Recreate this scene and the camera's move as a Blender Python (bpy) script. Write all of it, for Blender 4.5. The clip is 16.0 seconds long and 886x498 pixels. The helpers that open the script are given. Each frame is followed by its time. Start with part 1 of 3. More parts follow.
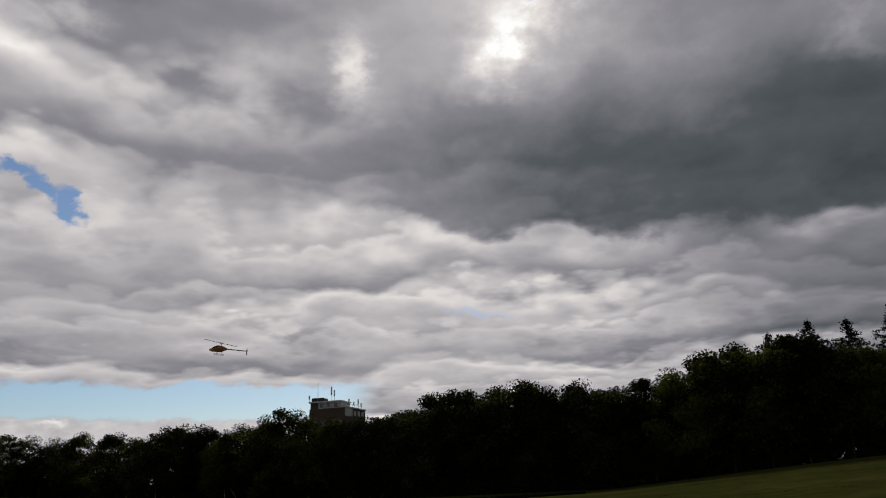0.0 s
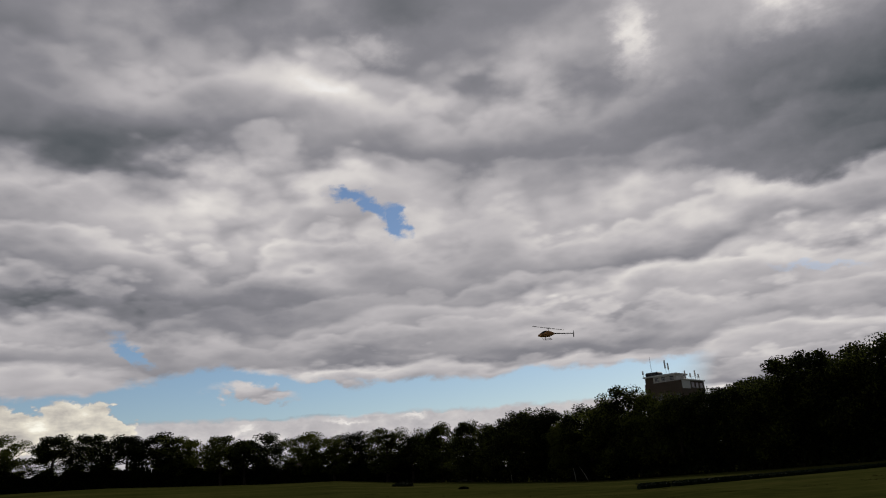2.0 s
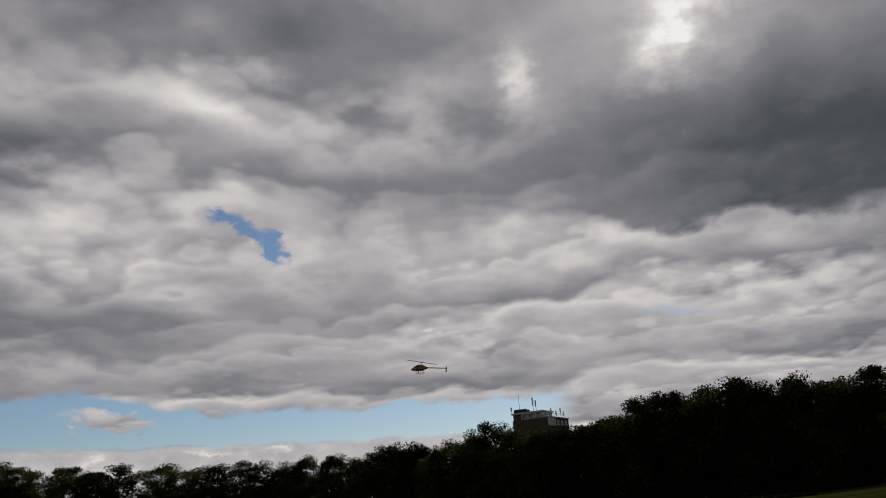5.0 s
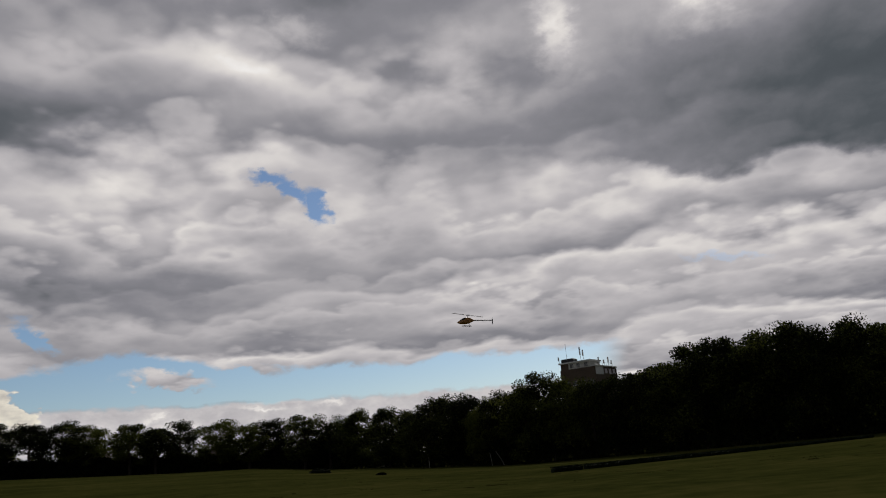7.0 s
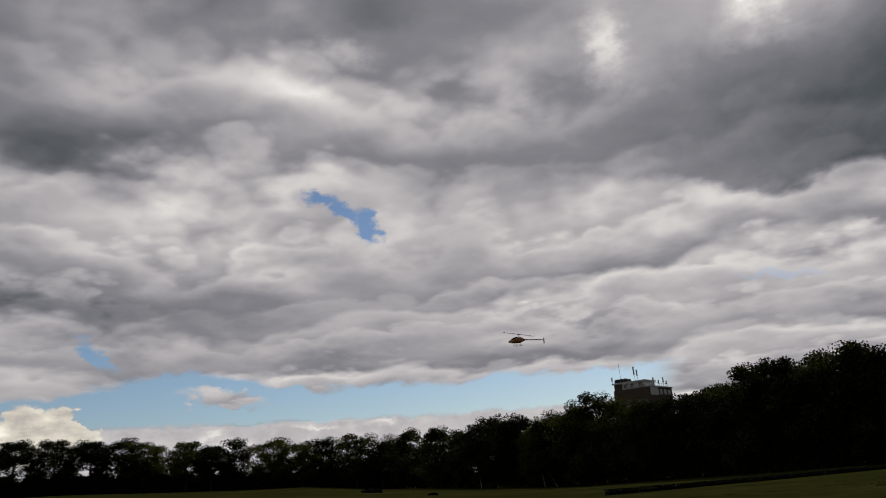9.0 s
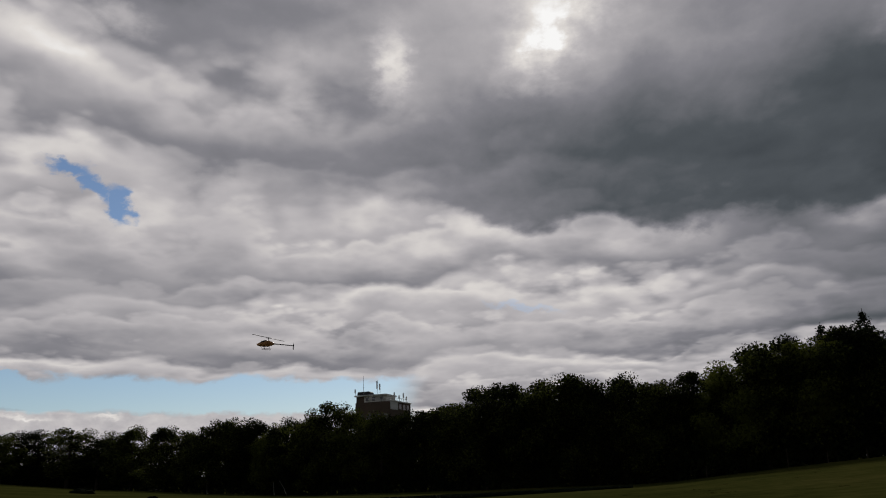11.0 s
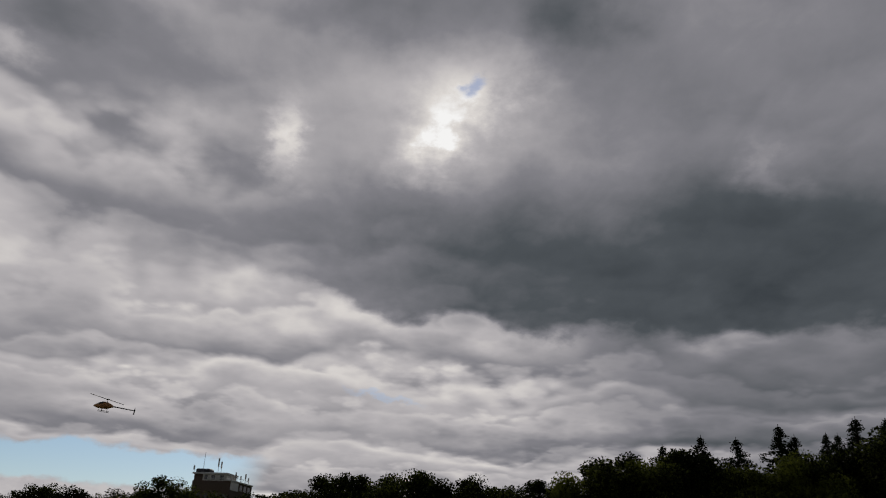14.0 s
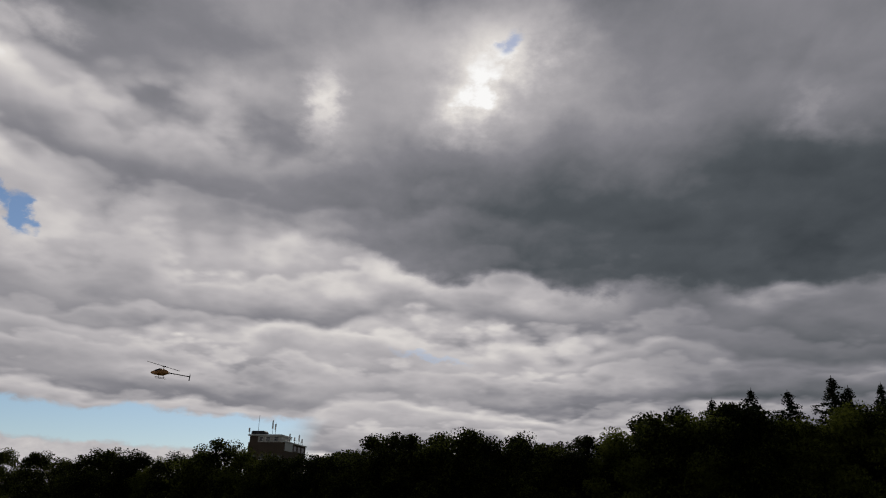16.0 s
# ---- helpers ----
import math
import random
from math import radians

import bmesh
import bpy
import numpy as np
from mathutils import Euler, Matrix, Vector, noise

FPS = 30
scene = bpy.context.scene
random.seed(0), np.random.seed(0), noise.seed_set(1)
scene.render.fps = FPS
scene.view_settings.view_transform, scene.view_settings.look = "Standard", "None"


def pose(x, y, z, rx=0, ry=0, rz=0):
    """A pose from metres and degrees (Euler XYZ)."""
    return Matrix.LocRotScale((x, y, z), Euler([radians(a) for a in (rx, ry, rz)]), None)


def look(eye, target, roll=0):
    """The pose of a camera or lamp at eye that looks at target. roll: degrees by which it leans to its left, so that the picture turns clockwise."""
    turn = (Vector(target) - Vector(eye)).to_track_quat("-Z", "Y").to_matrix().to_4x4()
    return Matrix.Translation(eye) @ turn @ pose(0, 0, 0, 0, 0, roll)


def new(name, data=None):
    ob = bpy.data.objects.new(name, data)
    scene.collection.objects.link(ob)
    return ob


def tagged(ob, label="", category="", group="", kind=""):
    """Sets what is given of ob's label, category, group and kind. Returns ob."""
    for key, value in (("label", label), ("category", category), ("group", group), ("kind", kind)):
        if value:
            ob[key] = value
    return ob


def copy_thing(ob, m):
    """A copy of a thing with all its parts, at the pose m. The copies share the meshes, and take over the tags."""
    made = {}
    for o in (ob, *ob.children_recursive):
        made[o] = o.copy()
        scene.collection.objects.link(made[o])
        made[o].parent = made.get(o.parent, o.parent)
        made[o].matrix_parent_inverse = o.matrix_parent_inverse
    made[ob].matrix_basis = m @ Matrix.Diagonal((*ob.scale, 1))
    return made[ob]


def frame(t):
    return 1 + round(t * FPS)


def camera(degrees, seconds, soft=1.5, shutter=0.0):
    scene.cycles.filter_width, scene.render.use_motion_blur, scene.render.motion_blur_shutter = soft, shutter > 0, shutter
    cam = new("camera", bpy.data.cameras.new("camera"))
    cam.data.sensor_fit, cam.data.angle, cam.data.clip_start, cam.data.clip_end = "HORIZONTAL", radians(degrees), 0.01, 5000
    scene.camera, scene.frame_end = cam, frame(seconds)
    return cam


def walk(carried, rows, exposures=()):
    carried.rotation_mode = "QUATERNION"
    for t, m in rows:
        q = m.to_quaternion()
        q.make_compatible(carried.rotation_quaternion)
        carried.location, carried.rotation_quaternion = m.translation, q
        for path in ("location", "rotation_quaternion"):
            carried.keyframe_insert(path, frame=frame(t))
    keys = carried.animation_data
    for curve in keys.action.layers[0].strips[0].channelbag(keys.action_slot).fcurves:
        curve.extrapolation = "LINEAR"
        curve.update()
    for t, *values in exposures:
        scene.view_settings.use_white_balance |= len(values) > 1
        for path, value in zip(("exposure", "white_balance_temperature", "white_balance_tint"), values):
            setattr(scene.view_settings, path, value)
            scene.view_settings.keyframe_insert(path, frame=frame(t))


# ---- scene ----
# ---- the camera: it stands in the field and turns ----
EYE = 1.75
cam = camera(60.0, 16.0, soft=1.1)
TURNS = [  # seconds, degrees to the left, upwards, roll
    (0, -0.32, 16.49, -2.34),
    (0.5, 3.17, 16.24, -3.00),
    (1, 8.48, 15.65, -3.67),
    (1.5, 14.73, 15.22, -4.46),
    (2, 23.55, 16.35, -4.74),
    (2.5, 26.99, 17.88, -4.92),
    (3, 26.41, 19.15, -3.75),
    (3.5, 23.20, 19.61, -3.58),
    (4, 18.46, 20.17, -2.90),
    (4.2, 16.02, 19.93, -3.07),
    (6.3, 13.39, 15.07, -5.25),
    (6.5, 14.16, 14.85, -5.33),
    (7, 17.57, 14.84, -5.46),
    (7.5, 20.20, 15.61, -5.43),
    (8, 22.66, 16.08, -5.13),
    (8.2, 23.24, 16.30, -5.00),
    (10.3, 10.13, 16.50, -3.15),
    (10.5, 7.62, 16.31, -2.72),
    (11, 3.04, 16.15, -2.10),
    (11.5, 0.11, 16.64, -0.74),
    (12, -1.85, 18.42, 0.08),
    (12.5, -2.45, 21.62, 1.16),
    (13, -4.39, 23.86, 1.80),
    (13.5, -5.36, 23.35, 1.86),
    (14, -6.87, 22.66, 2.36),
    (14.5, -8.01, 21.77, 2.33),
    (15, -8.07, 20.98, 2.36),
    (15.5, -6.92, 20.47, 2.00),
    (16, -3.61, 19.63, 1.63),
]
walk(cam, [(t, pose(0, 0, EYE, 0, 0, yaw) @ pose(0, 0, 0, 90 + tilt) @ pose(0, 0, 0, 0, 0, roll)) for t, yaw, tilt, roll in TURNS],
     exposures=((0, 0.04), (2, 0.0), (3, -0.08), (4.2, -0.28), (6.3, 0.0), (8.2, 0.0), (10.3, -0.17), (11, -0.06), (12, 0.0), (13, -0.13), (16, -0.04)))


# ---- sky and sun ----
class Nodes:
    """Short hand for building node trees."""

    def __init__(self, tree):
        self.tree = tree

    def node(self, kind, **values):
        n = self.tree.nodes.new(kind)
        for key, value in values.items():
            setattr(n, key, value)
        return n

    def put(self, socket, value):
        if isinstance(value, bpy.types.NodeSocket):
            self.tree.links.new(value, socket)
        else:
            socket.default_value = value

    def math(self, op, a, b=0.0, c=0.0, clamp=False):
        n = self.node("ShaderNodeMath", operation=op, use_clamp=clamp)
        for socket, value in zip(n.inputs, (a, b, c)):
            self.put(socket, value)
        return n.outputs[0]

    def add(self, a, b):
        return self.math("ADD", a, b)

    def mul(self, a, b):
        return self.math("MULTIPLY", a, b)

    def smooth(self, x, low, high):
        n = self.node("ShaderNodeMapRange", interpolation_type="SMOOTHSTEP")
        for key, value in zip((0, 1, 2), (x, low, high)):
            self.put(n.inputs[key], value)
        return n.outputs[0]

    def vec(self, x, y, z=0.0):
        n = self.node("ShaderNodeCombineXYZ")
        for socket, value in zip(n.inputs, (x, y, z)):
            self.put(socket, value)
        return n.outputs[0]

    def noise(self, vector, scale, detail=6.0, rough=0.55, lacunarity=2.0, distortion=0.0):
        n = self.node("ShaderNodeTexNoise")
        self.put(n.inputs["Vector"], vector)
        for key, value in (("Scale", scale), ("Detail", detail), ("Roughness", rough), ("Lacunarity", lacunarity), ("Distortion", distortion)):
            n.inputs[key].default_value = value
        return n.outputs["Fac"]

    def ramp(self, x, stops):
        n = self.node("ShaderNodeValToRGB")
        e = n.color_ramp.elements
        while len(e) < len(stops):
            e.new(0.5)
        for k, (place, colour) in enumerate(stops):
            e[k].position, e[k].color = place, (*colour, 1)
        self.put(n.inputs[0], x)
        return n.outputs[0]

    def mix(self, x, a, b):
        n = self.node("ShaderNodeMix", data_type="RGBA")
        self.put(n.inputs[0], x)
        self.put(n.inputs[6], a)
        self.put(n.inputs[7], b)
        return n.outputs[2]


def linear(r, g, b):
    """Scene-linear colour of an 8-bit screen colour."""
    return tuple(((c / 255 + 0.055) / 1.055) ** 2.4 if c > 10 else c / 255 / 12.92 for c in (r, g, b))


SUN_AZ, SUN_EL = -8.0, 33.0  # degrees to the left of north, above the horizon
world = bpy.data.worlds.new("sky")
scene.world = world
world.use_nodes = True
world.node_tree.nodes.clear()
w = Nodes(world.node_tree)
sep = w.node("ShaderNodeSeparateXYZ")
w.tree.links.new(w.node("ShaderNodeTexCoord").outputs["Generated"], sep.inputs[0])
dx, dy, dz = sep.outputs
azim = w.mul(w.math("ARCTAN2", w.mul(dx, -1.0), dy), 180 / math.pi)
elev = w.mul(w.math("ARCSINE", dz), 180 / math.pi)
# the cloud deck: a level sheet far overhead, foreshortened towards the horizon
height = w.add(w.math("MAXIMUM", dz, 0.0), 0.21)
px, py = w.math("DIVIDE", dx, height), w.math("DIVIDE", dy, height)
deck = w.vec(px, py)
away = w.math("SQRT", w.add(w.mul(px, px), w.mul(py, py)))


def signed(vector, scale, detail=6.0, rough=0.55, distortion=0.0):
    """Noise about zero."""
    return w.math("SUBTRACT", w.noise(vector, scale, detail, rough, distortion=distortion), 0.5)


def puffs(scale, bent=0.5):
    """Rounded heaps of cloud with creases between them."""
    bend = w.node("ShaderNodeTexNoise")
    w.put(bend.inputs["Vector"], deck)
    for key, number in (("Scale", scale * 0.9), ("Detail", 5.0), ("Roughness", 0.55)):
        bend.inputs[key].default_value = number
    shift = w.node("ShaderNodeVectorMath", operation="MULTIPLY_ADD")
    w.put(shift.inputs[0], bend.outputs["Color"])
    shift.inputs[1].default_value = (bent / scale, bent / scale, 0)
    w.put(shift.inputs[2], deck)
    cells = w.node("ShaderNodeTexVoronoi", feature="SMOOTH_F1", normalize=True)
    w.put(cells.inputs["Vector"], shift.outputs[0])
    for key, number in (("Scale", scale), ("Detail", 2.0), ("Roughness", 0.45), ("Lacunarity", 2.2), ("Smoothness", 0.35)):
        cells.inputs[key].default_value = number
    return w.math("SUBTRACT", 0.42, cells.outputs["Distance"])


def rolls(per_unit, bumps, drift, soft):
    """Banks of cloud one behind the other: each has a bright crest, crisp above, and darkens down to the next one's crest."""
    turn = w.math("FRACT", w.add(w.mul(away, per_unit), w.add(bumps, drift)))
    fall = w.math("POWER", w.math("SUBTRACT", 1.0, turn), 1.35)
    return w.math("SUBTRACT", w.mul(w.smooth(turn, 0.0, soft), fall), 0.28)


wide = signed(deck, 0.8, 4, 0.5)
middle_noise = signed(w.vec(px, py, 5.0), 2.0, 5, 0.46)
fine = signed(w.vec(px, py, 9.0), 4.5, 6, 0.5)
wisps = signed(w.vec(w.mul(px, 2.0), w.mul(py, 1.3), 2.0), 5.5, 7, 0.6, 0.3)
heap = puffs(3.4)
small_heap = puffs(7.5)
banks = rolls(1.75, w.add(w.mul(heap, 1.7), w.mul(fine, 0.25)), w.add(w.mul(wide, 2.8), w.mul(middle_noise, 0.9)), 0.3)
lesser = rolls(3.2, w.add(w.mul(small_heap, 1.7), w.mul(fine, 0.5)), w.add(w.mul(wide, 2.0), w.mul(middle_noise, 2.2)), 0.34)
ragged = signed(w.vec(w.mul(azim, 0.05), w.mul(elev, 0.08)), 2.6, 7, 0.55)
ragged2 = signed(w.vec(w.mul(azim, 0.05), w.add(w.mul(elev, 0.08), 7.0)), 2.6, 7, 0.55)
torn = signed(w.vec(w.mul(azim, 0.1), w.add(w.mul(elev, 0.16), 3.0)), 4.0, 6, 0.6)
torn2 = signed(w.vec(w.mul(azim, 0.1), w.add(w.mul(elev, 0.16), 11.0)), 4.0, 6, 0.6)
# places on the deck wander with the noise, so that no patch has a clean outline
waz, wel = w.add(azim, w.mul(ragged, 14.0)), w.add(elev, w.mul(ragged2, 7.0))
saz, sel = w.add(azim, w.mul(torn, 4.5)), w.add(elev, w.mul(torn2, 2.8))


def patch(az, el, wide_az, wide_el, tilt=0.0, a=None, e=None):
    """A soft patch of the sky, 1 in its middle."""
    u, v = w.math("SUBTRACT", a or waz, az), w.math("SUBTRACT", e or wel, el)
    c, s = math.cos(radians(tilt)), math.sin(radians(tilt))
    p = w.mul(w.add(w.mul(u, c), w.mul(v, s)), 1 / wide_az)
    q = w.mul(w.add(w.mul(u, -s), w.mul(v, c)), 1 / wide_el)
    return w.math("EXPONENT", w.mul(w.add(w.mul(p, p), w.mul(q, q)), -1.0))


def less(x):
    return w.math("SUBTRACT", 1.0, x)


# the heavy dark cloud, whose lower edge sags towards the right, over a paler strip
edge = w.add(17.7, w.add(w.mul(azim, 0.155), w.mul(w.mul(azim, azim), 0.0021)))
over = w.math("SUBTRACT", w.add(elev, w.add(w.mul(ragged2, 4.0), w.add(w.mul(heap, -3.4), w.mul(small_heap, -1.6)))), edge)
above = w.smooth(over, -0.35, 0.9)
right = w.smooth(w.add(waz, w.mul(heap, 12.0)), 31.0, 0.0)
thick = w.mul(above, right)
heavy = w.mul(thick, w.add(0.08, w.mul(w.smooth(waz, 14.0, -16.0), 0.31)))
heavy = w.mul(heavy, less(w.mul(w.smooth(over, 5.0, 14.0), 0.62)))
strip = w.mul(w.mul(less(above), right), w.math("SUBTRACT", 0.05, w.mul(w.smooth(azim, -8.0, -30.0), 0.25)))
value = w.add(0.635, w.math("SUBTRACT", strip, heavy))
# the rolls show full in the broken deck and faintly in the heavy cloud
show = w.add(0.5, w.mul(w.smooth(signed(w.vec(px, py, 13.0), 1.3, 3), -0.15, 0.12), 0.6))
show = w.mul(show, less(w.mul(thick, 0.62)))
value = w.add(value, w.mul(w.add(w.mul(banks, 0.36), w.mul(lesser, 0.22)), show))
value = w.add(value, w.add(w.mul(wide, 0.12), w.add(w.mul(middle_noise, 0.2), w.mul(fine, 0.12))))
value = w.add(value, w.mul(wisps, w.add(0.03, w.mul(thick, 0.1))))
DARK_MASSES = [
    (55, 32, 10, 6, 0, -0.19), (51, 23.5, 9, 2.6, -5, -0.16), (50, 12.7, 9, 1.9, 5, -0.2), (38, 13, 6, 1.2, 0, -0.07),
    (42, 37, 11, 3.2, 0, -0.27), (21.5, 21.2, 1.7, 1.5, 0, -0.12), (25, 35, 6, 2.4, 0, -0.15), (15, 33.5, 6, 2.4, 0, -0.1),
    (0, 40, 9, 3.2, 0, -0.15), (-18.5, 39.5, 6, 4, 0, -0.2), (-26, 19, 11, 4, 0, -0.07), (-31, 25, 8, 6, 0, -0.11), (16, 23.5, 5, 2, 0, -0.06),
]
PALE_MASSES = [
    (41, 18, 7, 1.8, 0, 0.08), (37.2, 23, 3, 1.3, -20, 0.12), (32, 29, 3, 2.5, 0, 0.08), (15.5, 28, 3, 1.9, 0, 0.12),
    (-33.0, 27, 1.3, 2.8, -20, 0.13), (-33.6, 32, 3, 2.5, 0, 0.04), (28, 17.6, 4, 1.2, 0, 0.08), (30, 25, 4, 2.4, 0, 0.04),
    (-7, 32.5, 9, 6, 0, 0.17), (-24, 10.5, 8, 1.6, 0, -0.03), (1, 17, 9, 1.2, 8, 0.08),
]
for az, el, wa, we, tilt, gain in DARK_MASSES + PALE_MASSES:
    value = w.add(value, w.mul(patch(az, el, wa, we, tilt), gain))
for az, el, wa, we, gain in [(6.8, 29.6, 1.4, 2.5, 0.3), (28.2, 31.2, 2.1, 1.1, 0.19)]:
    value = w.add(value, w.mul(patch(az, el, wa, we, 0, saz, sel), gain))
# thin bright cloud before the sun, and small pale clouds in the clear band
glow = w.math("MAXIMUM", patch(-6.3, 31.6, 4.2, 2.6, -45, saz, sel), w.mul(patch(-8.8, 33.8, 5.0, 3.0, -20, saz, sel), 0.8))
value = w.add(value, w.mul(glow, w.add(0.27, w.add(w.mul(heap, 0.3), w.mul(torn2, 0.6)))))
drifts = w.math("MAXIMUM", patch(38.2, 6.6, 3.6, 0.75, 8, saz, sel), w.mul(patch(32.5, 7.3, 3.0, 0.6, 15, saz, sel), 0.9))
value = w.add(value, w.mul(drifts, 0.1))
# the deck goes on overhead and southward unseen, greyed to dim wood and meadow
value = w.add(value, w.mul(w.math("MAXIMUM", w.smooth(elev, 42.0, 60.0), w.smooth(w.math("ABSOLUTE", azim), 70.0, 110.0)), -0.3))
# cumulus low over the horizon
rim = w.add(3.9, w.mul(azim, 0.018))
bank = less(w.smooth(w.add(elev, w.mul(torn2, 1.4)), rim, w.add(rim, 0.4)))
bank = w.mul(bank, w.smooth(azim, 6.0, 12.0))
billow = w.add(w.mul(torn, 0.5), w.mul(small_heap, 0.35))
puff = w.smooth(w.add(w.math("MAXIMUM", patch(49.3, 4.6, 3.4, 2.3, 0, saz, sel), w.mul(patch(55.5, 4.6, 5.0, 2.2, 0, saz, sel), 0.95)), billow), 0.45, 0.56)
low = w.add(0.74, w.add(w.mul(torn, 0.3), w.mul(torn2, 0.25)))
for az, el, wa, we in [(26.6, 4.3, 0.9, 0.2), (38.7, 4.1, 0.6, 0.25), (37.5, 3.3, 1.0, 0.5), (31.5, 4.3, 1.4, 0.15)]:
    low = w.add(low, w.mul(patch(az, el, wa, we, 0, saz, sel), 0.17))
value = w.add(w.mul(value, less(bank)), w.mul(low, bank))
white = w.add(0.77, w.add(w.mul(torn2, 0.8), w.add(w.mul(small_heap, 0.5), w.mul(w.smooth(azim, 52.0, 56.0), -0.12))))
value = w.add(w.mul(value, less(puff)), w.mul(white, puff))
clouds = w.ramp(value, [(0.0, linear(48, 54, 59)), (0.25, linear(80, 85, 90)), (0.5, linear(133, 132, 138)), (0.72, linear(187, 183, 185)), (0.9, linear(226, 221, 217)), (1.0, linear(252, 251, 250))])
cream = w.node("ShaderNodeMix", data_type="RGBA", blend_type="MULTIPLY")
w.put(cream.inputs[0], puff)
w.put(cream.inputs[6], clouds)
cream.inputs[7].default_value = (1.0, 0.98, 0.87, 1)
# clear sky in the gaps
clear = w.node("ShaderNodeTexSky", sky_type="NISHITA", sun_disc=False, sun_elevation=radians(SUN_EL), sun_rotation=radians(-SUN_AZ), altitude=50, air_density=1.0, dust_density=0.3, ozone_density=2.5)
blue = w.node("ShaderNodeMix", data_type="RGBA", blend_type="MULTIPLY")
blue.inputs[0].default_value = 1.0
w.put(blue.inputs[6], clear.outputs[0])
blue.inputs[7].default_value = (0.066, 0.068, 0.072, 1)
gap = 0.0
for az, el, wa, we, tilt, gain in [
    (30.6, 20.8, 2.1, 0.65, 5, 0.85), (28.8, 19.9, 1.7, 0.9, 50, 1.0), (27.2, 18.6, 1.8, 1.0, 60, 0.95), (46.4, 9.9, 1.9, 0.7, 45, 0.9),
    (-3.3, 11.5, 4.5, 0.4, 8, 0.45), (-8.6, 34.9, 1.3, 0.9, -20, 0.75),
]:
    gap = w.math("MAXIMUM", gap, w.mul(patch(az, el, wa, we, tilt, saz, sel), gain))
# the long clear band above the far trees
top = w.add(w.add(6.9, w.mul(patch(40.5, 8.0, 6.0, 9.0, 0, azim, elev), 1.7)), w.add(w.mul(ragged, 1.5), w.mul(torn, 1.8)))
band = w.mul(w.smooth(w.math("SUBTRACT", top, elev), -0.2, 0.35), w.smooth(w.add(azim, w.mul(ragged2, 6.0)), 4.5, 8.0))
band = w.mul(band, less(w.smooth(w.add(drifts, w.mul(torn2, 0.5)), 0.35, 0.75)))
band = w.mul(w.mul(band, less(bank)), less(puff))
gap = w.math("MAXIMUM", w.smooth(w.add(gap, w.mul(fine, 0.3)), 0.25, 0.75), band)
sky = w.mix(gap, cream.outputs[2], blue.outputs[2])
back = w.node("ShaderNodeBackground")
w.put(back.inputs[0], sky)
back.inputs[1].default_value = 1.0
w.tree.links.new(back.outputs[0], w.node("ShaderNodeOutputWorld").inputs[0])

sun = new("sun", bpy.data.lights.new("sun", "SUN"))
sun.data.energy, sun.data.angle, sun.data.color = 1.4, radians(10), (1, 0.95, 0.88)
sun.matrix_world = look((-math.sin(radians(SUN_AZ)) * 10, math.cos(radians(SUN_AZ)) * 10, 10 * math.tan(radians(SUN_EL))), (0, 0, 0))


# ---- materials ----
def material(name, stops, scale=4.0, rough=0.8, bump=0.3, metal=0.0, detail=6.0, per_object=0.0, stain=0.0, stain_scale=0.4, gloss=0.4, island=0.0):
    """A surface whose colour wanders between the stops at grain size, with stains at a larger size and fine relief."""
    m = bpy.data.materials.new(name)
    m.use_nodes = True
    n = Nodes(m.node_tree)
    shader = m.node_tree.nodes["Principled BSDF"]
    at = n.node("ShaderNodeTexCoord").outputs["Object"]
    grain = n.noise(at, scale, detail, 0.6)
    x = grain
    if stain:
        x = n.add(x, n.mul(n.math("SUBTRACT", n.noise(at, stain_scale, 4), 0.5), stain))
    if per_object:
        x = n.add(x, n.mul(n.math("SUBTRACT", n.node("ShaderNodeObjectInfo").outputs["Random"], 0.5), per_object))
    if island:
        x = n.add(x, n.mul(n.math("SUBTRACT", n.node("ShaderNodeNewGeometry").outputs["Random Per Island"], 0.5), island))
    n.put(shader.inputs["Base Color"], n.ramp(x, stops))
    shader.inputs["Roughness"].default_value = rough
    shader.inputs["Specular IOR Level"].default_value = gloss
    shader.inputs["Metallic"].default_value = metal
    if bump:
        b = n.node("ShaderNodeBump")
        b.inputs["Strength"].default_value = bump
        b.inputs["Distance"].default_value = 0.02
        n.put(b.inputs["Height"], grain)
        n.put(shader.inputs["Normal"], b.outputs[0])
    return m


def thin_leaf(mat, share):
    """Lets part of the light through, as leaves do."""
    n = Nodes(mat.node_tree)
    out = mat.node_tree.nodes["Material Output"]
    through_leaf = n.node("ShaderNodeBsdfTranslucent")
    n.put(through_leaf.inputs[0], mat.node_tree.nodes["Principled BSDF"].inputs["Base Color"].links[0].from_socket)
    both = n.node("ShaderNodeMixShader")
    both.inputs[0].default_value = share
    mat.node_tree.links.new(mat.node_tree.nodes["Principled BSDF"].outputs[0], both.inputs[1])
    mat.node_tree.links.new(through_leaf.outputs[0], both.inputs[2])
    mat.node_tree.links.new(both.outputs[0], out.inputs[0])


